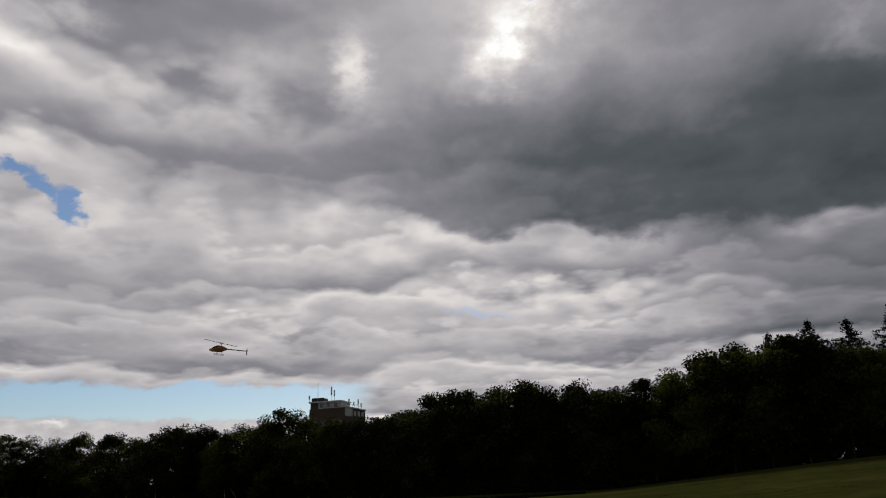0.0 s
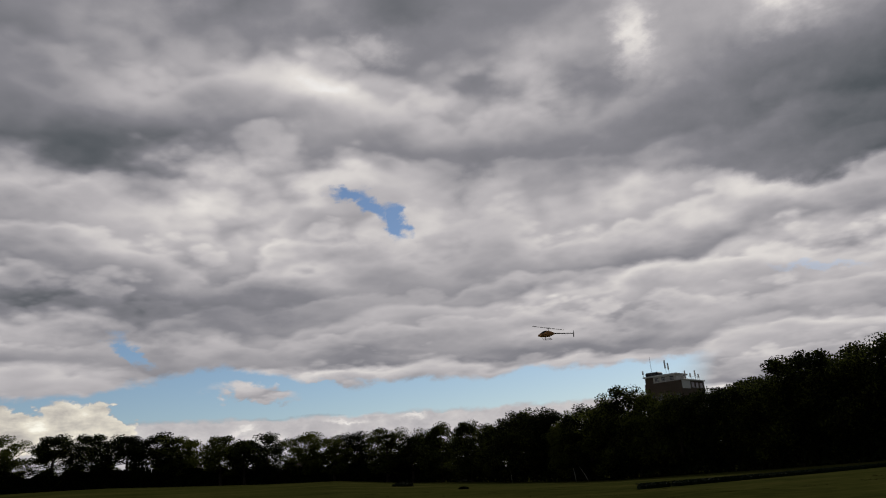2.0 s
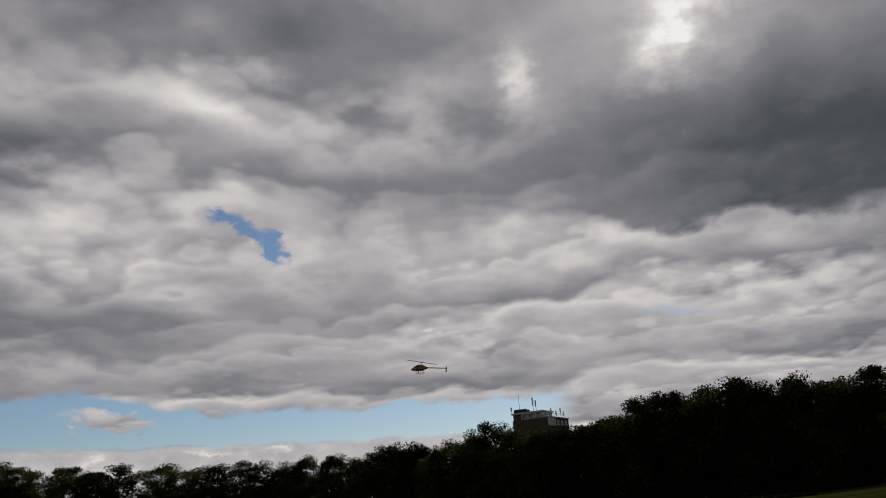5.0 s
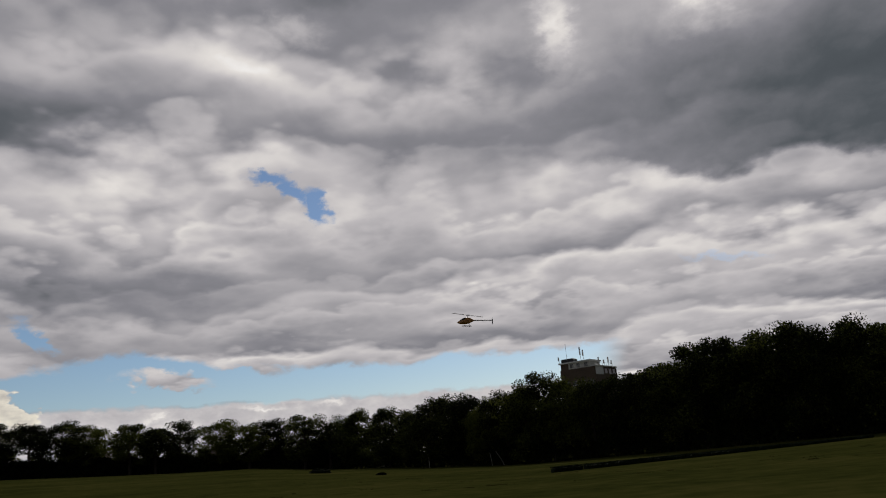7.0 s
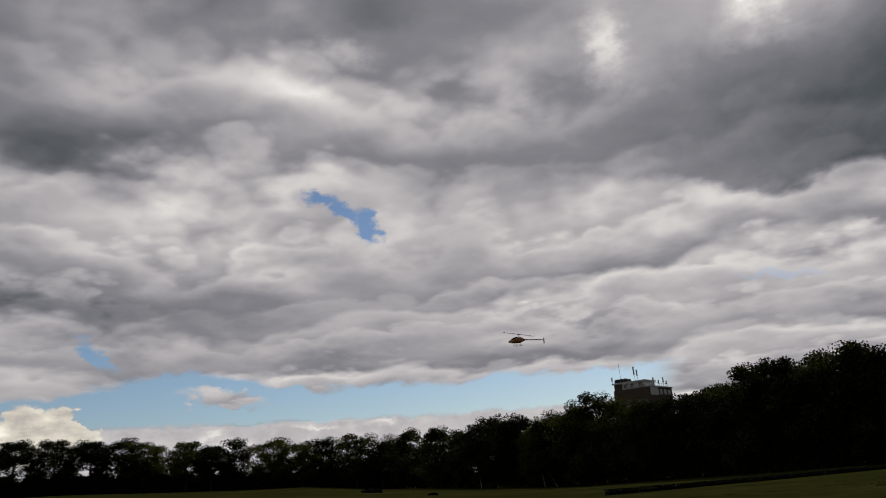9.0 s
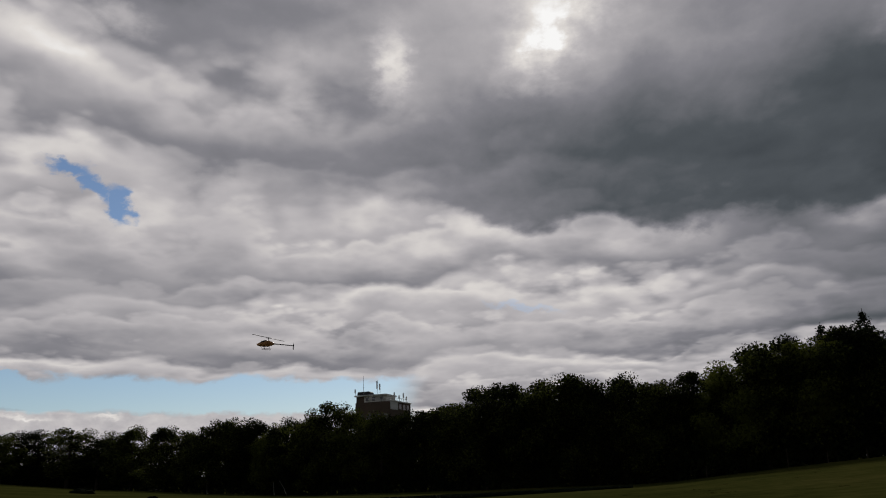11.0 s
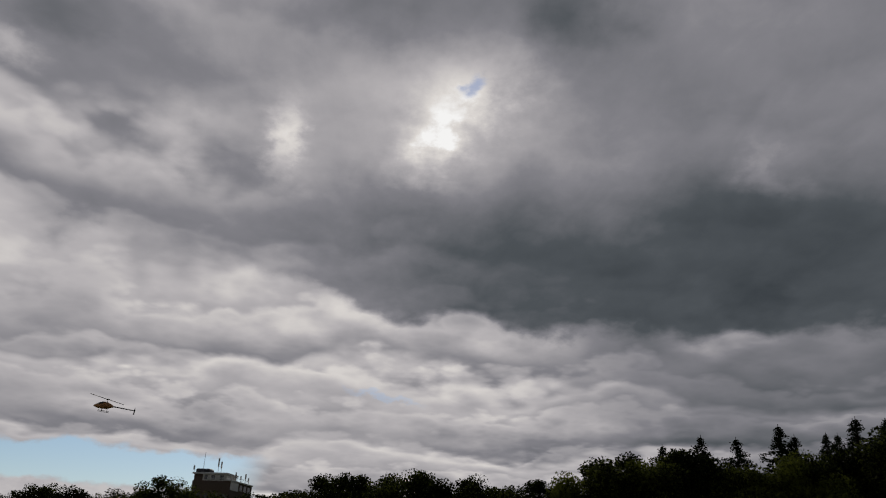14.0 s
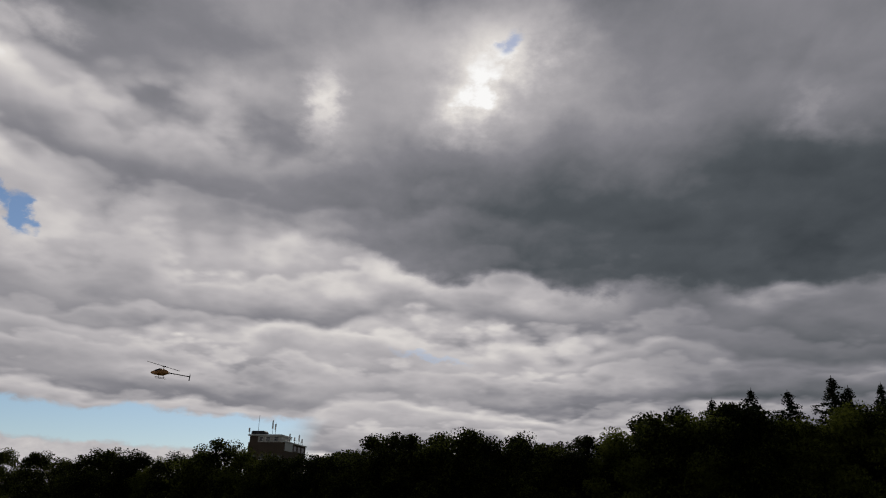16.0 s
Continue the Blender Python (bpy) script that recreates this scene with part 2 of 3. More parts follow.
LEAF = material("leaf", [(0.3, (0.006, 0.009, 0.003)), (0.5, (0.026, 0.034, 0.007)), (0.8, (0.11, 0.125, 0.02))], 0.5, 0.7, 0.0, per_object=0.55, island=0.5, gloss=0.06)
thin_leaf(LEAF, 0.35)
# darker than real leaves: shade at the trees' foot is in this colour
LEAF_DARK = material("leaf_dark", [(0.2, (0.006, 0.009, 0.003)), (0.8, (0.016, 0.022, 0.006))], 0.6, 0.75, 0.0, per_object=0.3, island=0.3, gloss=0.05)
NEEDLE = material("needle", [(0.2, (0.008, 0.014, 0.007)), (0.8, (0.02, 0.032, 0.012))], 1.0, 0.7, 0.0, island=0.3, gloss=0.05)
BARK = material("bark", [(0.2, (0.025, 0.02, 0.015)), (0.8, (0.075, 0.06, 0.045))], 6, 0.9, 0.6, gloss=0.1)
PALE_BARK = material("pale_bark", [(0.3, (0.2, 0.19, 0.17)), (0.7, (0.6, 0.58, 0.54))], 5, 0.8, 0.4)
GRASS = material("meadow", [(0.2, (0.024, 0.028, 0.007)), (0.5, (0.043, 0.046, 0.011)), (0.8, (0.068, 0.063, 0.018))], 0.8, 0.95, 0.4, stain=1.1, stain_scale=0.07, detail=10, gloss=0.0)
BLADE = material("blade", [(0.2, (0.03, 0.036, 0.008)), (0.8, (0.1, 0.085, 0.025))], 0.3, 0.9, 0.0, island=0.5, gloss=0.03)


def part(name, mesh, mat, parent=None, label=""):
    """One mesh object under a thing or a part."""
    if isinstance(mesh, bmesh.types.BMesh):
        data = bpy.data.meshes.new(name)
        mesh.normal_update()
        mesh.to_mesh(data)
        mesh.free()
    else:
        data = mesh
    if not data.materials:
        data.materials.append(mat)
    ob = new(name, data)
    ob.parent = parent
    return tagged(ob, label)


def box(bm, x0, y0, z0, x1, y1, z1, bevel=0.0):
    made = bmesh.ops.create_cube(bm, size=1, matrix=Matrix.Translation(((x0 + x1) / 2, (y0 + y1) / 2, (z0 + z1) / 2)) @ Matrix.Diagonal((x1 - x0, y1 - y0, z1 - z0, 1)))
    if bevel:
        edges = {e for v in made["verts"] for e in v.link_edges}
        bmesh.ops.bevel(bm, geom=list(edges), offset=bevel, segments=1, affect="EDGES")
    return bm


def tube(bm, points, radii, sides=7):
    """A tapered round limb along points."""
    rings = []
    for k, p in enumerate(points):
        ahead = (points[min(k + 1, len(points) - 1)] - points[max(k - 1, 0)]).normalized()
        side = ahead.orthogonal().normalized()
        up = ahead.cross(side)
        rings.append([bm.verts.new(p + (side * math.cos(a) + up * math.sin(a)) * radii[k]) for a in [math.tau * j / sides for j in range(sides)]])
    for a, b in zip(rings, rings[1:]):
        for j in range(sides):
            bm.faces.new((a[j], a[(j + 1) % sides], b[(j + 1) % sides], b[j]))
    bm.faces.new(rings[0][::-1]), bm.faces.new(rings[-1])


def leaves(name, centres, sizes, rng, flat=0.0):
    """A mesh of small four-cornered leaf sprays, one at every centre."""
    n = len(centres)
    a = rng.normal(size=(n, 3))
    a[:, 2] *= 1 - flat
    a /= np.linalg.norm(a, axis=1)[:, None]
    b = rng.normal(size=(n, 3))
    b -= a * (a * b).sum(1)[:, None]
    b /= np.linalg.norm(b, axis=1)[:, None]
    s = sizes[:, None]
    c = np.cross(a, b)
    corners = np.stack([centres + a * s, centres + b * s * 0.55 + c * s * 0.2, centres - a * s, centres - b * s * 0.55 + c * s * 0.2], 1).reshape(-1, 3)
    data = bpy.data.meshes.new(name)
    data.from_pydata(corners.tolist(), [], np.arange(4 * n).reshape(-1, 4).tolist())
    return data


# ---- the ground ----
AZ_STEPS = [-180, -90, -40, -27, -20, -11, 0, 14, 20, 28, 32, 38, 48, 62, 100, 180]
RISE = [0.0, 2.0, 3.4, 1.9, 0.8, -0.7, -1.1, -1.8, -1.1, 0.6, 2.4, 3.3, 5.6, 6.5, 3.0, 0.0]  # height of the ground at the wood's edge
REACH_AZ = [-180, -60, -45, -25, -12, 0, 10, 20, 28, 65, 180]
REACH = [160, 130, 110, 105, 104, 118, 145, 180, 225, 245, 245]


def ground_z(x, y):
    r = math.hypot(x, y)
    az = math.degrees(math.atan2(-x, y))
    s = min(1.0, r / (reach(az) - 6))
    return float(np.interp(az, AZ_STEPS, RISE)) * s ** 1.5 + 0.1 * (noise.noise((x * 0.05, y * 0.05, 0)) * min(1, r / 20))


def reach(az):
    return float(np.interp(az, REACH_AZ, REACH))


def spot(az, d):
    x, y = -d * math.sin(radians(az)), d * math.cos(radians(az))
    return Vector((x, y, ground_z(x, y)))


def build_ground():
    bm = bmesh.new()
    rings, turns = [], 144
    radii = [0.0] + [2.5 * 1.075 ** k for k in range(102)]
    middle = bm.verts.new((0, 0, ground_z(0, 0)))
    for r in radii[1:]:
        rings.append([bm.verts.new((r * math.sin(a), r * math.cos(a), ground_z(r * math.sin(a), r * math.cos(a)))) for a in [math.tau * j / turns for j in range(turns)]])
    for j in range(turns):
        bm.faces.new((middle, rings[0][(j + 1) % turns], rings[0][j]))
    for p, q in zip(rings, rings[1:]):
        for j in range(turns):
            bm.faces.new((p[j], p[(j + 1) % turns], q[(j + 1) % turns], q[j]))
    for face in bm.faces:
        face.smooth = True
    return tagged(part("ground", bm, GRASS), "wide mown meadow of dull green grass", "meadow", kind="structure")


build_ground()


# ---- trees ----
def broadleaf(seed, thin=False, coarse=False):
    """A broadleaf tree 10 m high: bole, limbs and a lobed crown of leaf sprays."""
    rng = np.random.default_rng(seed)
    tree = new("tree")
    bm = bmesh.new()
    lean = Vector((rng.normal() * 0.3, rng.normal() * 0.3, 0))
    spine = [Vector((0, 0, -0.3)) + lean * (k / 5) ** 2 + Vector((0, 0, 8.6 * k / 5)) for k in range(6)]
    tube(bm, spine, [0.24, 0.19, 0.16, 0.12, 0.08, 0.03], 9)
    tips = [spine[4], spine[5]]
    for k in range(13):
        f = 0.22 + 0.7 * k / 13
        base = Vector((0, 0, -0.3)) + lean * f * f + Vector((0, 0, 8.6 * f))
        a = k * 2.4 + rng.normal() * 0.4
        reach_out = (1.0 if thin else 1.25) * (2.9 - 1.7 * abs(f - 0.45)) * (0.75 + 0.4 * rng.random())
        end = base + Vector((math.cos(a) * reach_out, math.sin(a) * reach_out, 0.5 + 1.2 * rng.random()))
        mid = base.lerp(end, 0.5) - Vector((0, 0, 0.25))
        tube(bm, [base, mid, end], [0.085 * (1.2 - f), 0.055 * (1.2 - f), 0.015], 5)
        tips += [end, mid.lerp(end, 0.4)]
    part("trunk", bm, BARK, tree)
    centres, sizes = [], []
    lobes = []
    for tip in tips:
        lobes.append((np.array(tip), (0.8 if thin else 0.95) + 0.45 * rng.random()))
    for k in range(34 if thin else 40):
        h = rng.uniform(0.16 if thin else 0.12, 0.93)
        r = (1.9 if thin else 2.6) * math.sin(math.pi * min(1, (h + 0.12) / 1.15)) ** 0.6 * rng.uniform(0.45, 1.05)
        a = rng.uniform(0, math.tau)
        lobes.append((np.array((math.cos(a) * r, math.sin(a) * r, 10 * h)), (0.6 if thin else 0.7) + 0.5 * rng.random()))
    for middle, size in lobes:
        n = int((225 if thin else 250) * (0.22 if coarse else 1) * size)
        v = rng.normal(size=(n, 3))
        v /= np.linalg.norm(v, axis=1)[:, None]
        v *= (rng.random((n, 1)) ** 0.45) * size * np.array((1.1, 1.1, 0.8))
        centres.append(middle + v)
        sizes.append(rng.uniform(0.2, 0.36, n) if coarse else rng.uniform(0.07, 0.17, n))
    centres, sizes = np.concatenate(centres), np.concatenate(sizes)
    centres[:, 2] *= 9.85 / centres[:, 2].max()
    keep = centres[:, 2] > 0.5
    part("crown", leaves("crown", centres[keep], sizes[keep], rng), LEAF, tree)
    return tree


def conifer(seed):
    """A spruce 10 m high: straight stem and ragged whorls of drooping needle boughs."""
    rng = np.random.default_rng(seed)
    tree = new("conifer")
    bm = bmesh.new()
    tube(bm, [Vector((0, 0, -0.3)), Vector((0.03, 0, 5)), Vector((0, 0.02, 9.9))], [0.16, 0.09, 0.015], 8)
    centres, sizes = [], []
    h = 1.0
    while h < 9.7:
        long = 0.06 + 5.2 * (1 - h / 10)
        for k in range(7):
            a = rng.uniform(0, math.tau)
            far = long * rng.uniform(0.45, 1.2)
            out = Vector((math.cos(a), math.sin(a), 0))
            start = Vector((0, 0, h + rng.uniform(-0.12, 0.12)))
            end = start + out * far + Vector((0, 0, 0.22 * far * rng.uniform(-0.8, 1.2)))
            tube(bm, [start, start.lerp(end, 0.6) - Vector((0, 0, 0.08 * far)), end], [0.03, 0.02, 0.006], 4)
            n = int(8 + 40 * min(far, 1.6))
            f = rng.random((n, 1)) ** 0.7
            p = np.array(start) * (1 - f) + np.array(end) * f
            p += rng.normal(size=(n, 3)) * np.array((0.08, 0.08, 0.06)) - np.array((0, 0, 0.14)) * f
            centres.append(p)
            sizes.append(rng.uniform(0.04, 0.1, n))
        h += rng.uniform(0.2, 0.32)
    part("trunk", bm, BARK, tree)
    part("crown", leaves("crown", np.concatenate(centres), np.concatenate(sizes), rng, 0.4), NEEDLE, tree)
    return tree


def stand(model, az, d, top, turn, wide=1.0):
    """A copy of the model at that bearing and distance, its top at that elevation."""
    p = spot(az, d)
    size = (EYE + d * math.tan(radians(top)) - p.z) / 10
    return copy_thing(model, Matrix.Translation(p) @ Matrix.Rotation(turn, 4, "Z") @ Matrix.Diagonal((size * wide, size * wide, size, 1)))


MODELS = [broadleaf(s) for s in range(11, 17)]
THIN = [broadleaf(s, True) for s in range(31, 35)]
BACK = [broadleaf(s, False, True) for s in range(71, 74)]
BACK_THIN = [broadleaf(s, True, True) for s in range(81, 84)]
SPRUCE = [conifer(s) for s in range(51, 54)]
dice = random.Random(5)
FAR_ROW = [(60.8, 5.0), (57.2, 5.1), (54.1, 4.7), (50.9, 4.6), (48.6, 4.5), (46.4, 4.4), (44.5, 4.4), (43.0, 4.1), (40.4, 3.9), (38.8, 3.6), (37.2, 3.9), (34.5, 3.8), (32.6, 3.4), (31.0, 3.6), (28.8, 3.7), (27.0, 3.1)]
MIDDLE_ROW = [(24.9, 3.8), (22.8, 3.8), (21.3, 3.4), (19.7, 4.1), (18.3, 4.3), (17.0, 4.2), (15.7, 3.8), (14.2, 4.2), (12.8, 4.4), (11.4, 5.3), (9.6, 4.8), (8.0, 4.5), (6.3, 4.5), (4.9, 4.5), (3.5, 4.8), (2.0, 5.1), (0.5, 6.0), (-1.5, 6.2), (-3.6, 6.4), (-5.7, 6.8), (-7.4, 6.2), (-9.7, 6.5), (-11.5, 5.8), (-13.1, 5.3)]
NEAR_ROW = [(-14.7, 6.3), (-16.7, 6.8), (-18.7, 7.8), (-20.1, 8.3), (-21.8, 7.9), (-23.4, 8.2), (-24.7, 8.6), (-26.7, 7.6), (-28.7, 7.5), (-31.6, 8.3), (-33.4, 8.2), (-36.1, 8.8), (-38.0, 9.9), (-40.2, 9.9), (-42.9, 10.3), (-46.5, 10.1)]
for az, top in FAR_ROW:
    t = stand(dice.choice(THIN), az, reach(az) + dice.uniform(-4, 4), top, dice.uniform(0, 6), 1.55)
    tagged(t, "slender broadleaf tree in a thin row beyond the meadow", "tree", "trees of the far row")
for k in range(22):
    az = 63 - 1.7 * k
    t = stand(dice.choice(BACK_THIN), az, reach(az) + dice.uniform(7, 12), dice.uniform(1.65, 2.2) + 0.025 * (az - 28), dice.uniform(0, 6), 1.5)
    tagged(t, "broadleaf tree standing close behind the far row", "tree", "trees of the far row")
AIRY = (11.4, 0.4, 6.0, -8.9, -13.0, -18.7, -20.1, -21.7)  # bearings of the trees with open crowns
for az, top in MIDDLE_ROW + NEAR_ROW:
    t = stand(dice.choice(THIN if any(abs(az - a) < 0.5 for a in AIRY) else MODELS), az, reach(az) + dice.uniform(0, 4), top, dice.uniform(0, 6), dice.uniform(0.95, 1.15))
    tagged(t, "dense dark green broadleaf tree at the wood's edge", "tree", "trees of the wood's edge")
for k in range(34):
    az = 26 - k * 2.25
    near = [t for a, t in MIDDLE_ROW + NEAR_ROW if abs(a - az) < 2.6]
    t = stand(dice.choice(BACK), az, reach(az) + dice.uniform(9, 13), min(near) - dice.uniform(0.7, 1.5) if near else 7, dice.uniform(0, 6), 1.2)
    tagged(t, "dark broadleaf tree inside the wood behind its edge", "tree", "trees inside the wood")
for az, top, wide in [(-23.1, 8.8, 1.0), (-25.7, 9.4, 1.05), (-28.0, 9.2, 1.0), (-30.8, 10.0, 1.12), (-31.7, 9.3, 1.05), (-33.6, 9.4, 1.0), (-34.3, 9.3, 1.0), (-35.5, 10.3, 1.05), (-37.2, 10.1, 1.0)]:
    tagged(stand(dice.choice(SPRUCE), az, reach(az) + 7, top, dice.uniform(0, 6), wide), "dark ragged spruce rising above the broadleaf wood", "conifer", "spruces in the wood")
for model in MODELS + THIN + BACK + BACK_THIN + SPRUCE:
    for o in (*model.children, model):
        bpy.data.objects.remove(o)


def undergrowth(name, az0, az1, high, label, behind=1.0, per_metre=26):
    rng = np.random.default_rng(7)
    n = int(abs(az1 - az0) * per_metre * 2.2)
    centres = np.zeros((n, 3))
    for k in range(n):
        az = az0 + (az1 - az0) * rng.random()
        d = reach(az) + behind + rng.uniform(-1.5, 3.5)
        p = spot(az, d)
        top = high * (0.85 + 0.45 * noise.noise((az * 0.7, 3.0, 0)))
        centres[k] = (p.x, p.y, p.z + max(0.05, top) * rng.random() ** (1.3 if name == "hedge" else 0.8))
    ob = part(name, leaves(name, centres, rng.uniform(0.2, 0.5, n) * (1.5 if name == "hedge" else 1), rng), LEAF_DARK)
    return tagged(ob, label, "shrubs", kind="stuff")


# both coloured near black for the shade below the crowns
undergrowth("undergrowth", 27, -52, 4.2, "dense undergrowth along the foot of the wood, shade in its colour", 1.0, 300)
undergrowth("hedge", 63, 25.5, 5.0, "hedge under the far row of trees, darkened for the shade there", -0.5, 620)


# ---- the tower block behind the wood ----
BRICK = material("brown_brick", [(0.3, (0.075, 0.055, 0.04)), (0.7, (0.14, 0.1, 0.075))], 3, 0.9, 0.3, stain=0.6, stain_scale=0.15)
RENDER = material("pale_render", [(0.3, (0.58, 0.56, 0.52)), (0.7, (0.76, 0.74, 0.7))], 2, 0.8, 0.2, stain=0.6)
FASCIA = material("white_fascia", [(0.3, (0.76, 0.76, 0.76)), (0.7, (0.86, 0.86, 0.85))], 2, 0.6, 0.1, stain=0.4)
GREY = material("grey_metal", [(0.3, (0.2, 0.21, 0.22)), (0.7, (0.34, 0.35, 0.36))], 4, 0.5, 0.1, metal=0.5)
DARK = material("dark_sheet", [(0.3, (0.015, 0.017, 0.02)), (0.7, (0.04, 0.042, 0.045))], 4, 0.6, 0.1)
GLASS = material("window_glass", [(0.3, (0.03, 0.035, 0.04)), (0.7, (0.05, 0.055, 0.06))], 0.5, 0.08, 0.0)


def tower_block():
    """A block of flats; x runs along its front to the right, y to its back, from the front's near corner."""
    home = new("tower_block")
    wide, deep, roof = 12.2, 17.5, 26.4
    bm = bmesh.new()
    box(bm, -wide, 0, -3, 0, deep, roof - 2.35, 0.05)
    part("wall", bm, BRICK, home)
    bm = bmesh.new()
    box(bm, -wide + 0.3, 0.3, roof - 2.35, -1.5, 8.0, roof - 0.45, 0.03)
    part("upper_storey", bm, RENDER, home, "grey rendered set-back top storey")
    bm = bmesh.new()
    box(bm, -wide - 0.25, -0.3, roof - 0.45, -1.1, 8.4, roof, 0.05)
    part("roof", bm, FASCIA, home, "white flat roof with a deep fascia")
    bm = bmesh.new()
    box(bm, -1.45, -0.15, roof - 2.345, 0.3, deep + 0.2, roof - 1.95, 0.05)
    part("lower_roof", bm, FASCIA, home, "white lower roof edge")
    for x, y in [(-8.6, 1.1), (-6.4, 1.2), (-3.6, 1.2)]:
        pane = part("window", box(bmesh.new(), x, 0.22, roof - 2.0, x + y, 0.295, roof - 0.75), GLASS, home)
        part("window_frame", box(bmesh.new(), x - 0.1, 0.19, roof - 0.75, x + y + 0.1, 0.29, roof - 0.62), FASCIA, pane)
    part("wall_panel", box(bmesh.new(), -wide + 0.28, 0.2, roof - 2.34, -wide + 3.0, 0.296, roof - 0.46), BRICK, home, "brown brick end of the top storey")
    for k in range(5):
        y = 1.2 + 3.2 * k
        pane = part("window", box(bmesh.new(), -0.02, y, roof - 4.4, 0.03, y + 1.9, roof - 2.9), GLASS, home)
        part("window_sill", box(bmesh.new(), 0.002, y - 0.1, roof - 4.55, 0.14, y + 2.0, roof - 4.42), FASCIA, pane)
    part("wall_panel", box(bmesh.new(), 0.004, 0.4, roof - 4.9, 0.06, 6.5, roof - 2.4), FASCIA, home, "pale cladding panel below the lower roof")
    for floor in range(7):
        for k in range(4):
            x = -wide + 1.2 + 2.9 * k
            pane = part("window", box(bmesh.new(), x, -0.03, 2 + floor * 2.8, x + 1.7, 0.02, 3.4 + floor * 2.8), GLASS, home)
            part("window_sill", box(bmesh.new(), x - 0.1, -0.12, 1.88 + floor * 2.8, x + 1.8, -0.002, 1.98 + floor * 2.8), FASCIA, pane)
    bm = bmesh.new()
    box(bm, -wide + 0.1, 1.0, roof, -wide + 4.6, 4.5, roof + 1.25, 0.3)
    part("plant_room", bm, DARK, home, "low dark plant room on the roof")
    for x, y, z, h, r in [(-9.6, 0.8, roof, 6.2, 0.07), (-5.0, 1.4, roof, 4.6, 0.06), (-4.2, 1.8, roof, 3.6, 0.06), (-wide - 0.1, 0.3, roof - 0.1, 2.2, 0.06), (-0.5, 5, roof - 2.0, 2.8, 0.05), (-0.5, 9, roof - 2.0, 2.1, 0.05), (-0.4, 12.5, roof - 2.0, 3.2, 0.05), (-0.6, 15.5, roof - 2.0, 2.2, 0.05)]:
        bm = bmesh.new()
        tube(bm, [Vector((x, y, z)), Vector((x, y, z + h))], [r, r * 0.7], 7)
        mast = part("mast", bm, GREY, home, "thin grey aerial mast")
        if h < 5:
            part("aerial_panel", box(bmesh.new(), x - 0.2, y - 0.36, z + h * 0.4, x + 0.2, y - r, z + h * 0.96, 0.03), FASCIA, mast, "upright pale aerial panel")
    bm = bmesh.new()
    for z in (roof - 1.35, roof - 1.75):
        tube(bm, [Vector((-wide + 4.6, -0.05, z)), Vector((0.1, -0.05, z))], [0.06, 0.06], 6)
    for k in range(7):
        x = -wide + 4.7 + (wide - 4.7) * k / 6
        tube(bm, [Vector((x, -0.05, roof - 2.4)), Vector((x, -0.05, roof - 1.3))], [0.05, 0.05], 6)
    part("guard_rail", bm, FASCIA, home, "white terrace railing")
    for y0, y1 in ((2.2, 8.0), (8.0, 14.5)):
        bm = bmesh.new()
        tube(bm, [Vector((0.0, y0, roof - 1.0)), Vector((0.0, y1, roof - 1.0))], [0.04, 0.04], 6)
        for k in range(5):
            y = y0 + 0.1 + (y1 - y0 - 0.2) * k / 4
            tube(bm, [Vector((0.0, y, roof - 1.96)), Vector((0.0, y, roof - 1.0))], [0.035, 0.035], 6)
        part("guard_rail", bm, GREY, home)
    tagged(home, "brown brick tower block with white roof edge and aerials", "tower block")
    corner = spot(7.35, 250)
    home.matrix_basis = Matrix.Translation((corner.x, corner.y, 0)) @ Matrix.Rotation(radians(7.25 - 23.5), 4, "Z")
    return home


tower_block()

# ---- the model helicopter ----
ORANGE = material("orange_paint", [(0.3, (0.5, 0.22, 0.08)), (0.7, (0.64, 0.33, 0.13))], 6, 0.35, 0.0)
BLACK = material("black_carbon", [(0.3, (0.012, 0.012, 0.013)), (0.7, (0.03, 0.03, 0.032))], 8, 0.4, 0.0)


def loft(bm, sections, sides=16):
    """A closed round body through (x, z, half width, half height)."""
    rings = [[bm.verts.new((x, wy * math.cos(a), z + hz * math.sin(a))) for a in [math.tau * j / sides for j in range(sides)]] for x, z, wy, hz in sections]
    for a, b in zip(rings, rings[1:]):
        for j in range(sides):
            f = bm.faces.new((a[j], a[(j + 1) % sides], b[(j + 1) % sides], b[j]))
            f.smooth = True
    bm.faces.new(rings[0][::-1]), bm.faces.new(rings[-1])


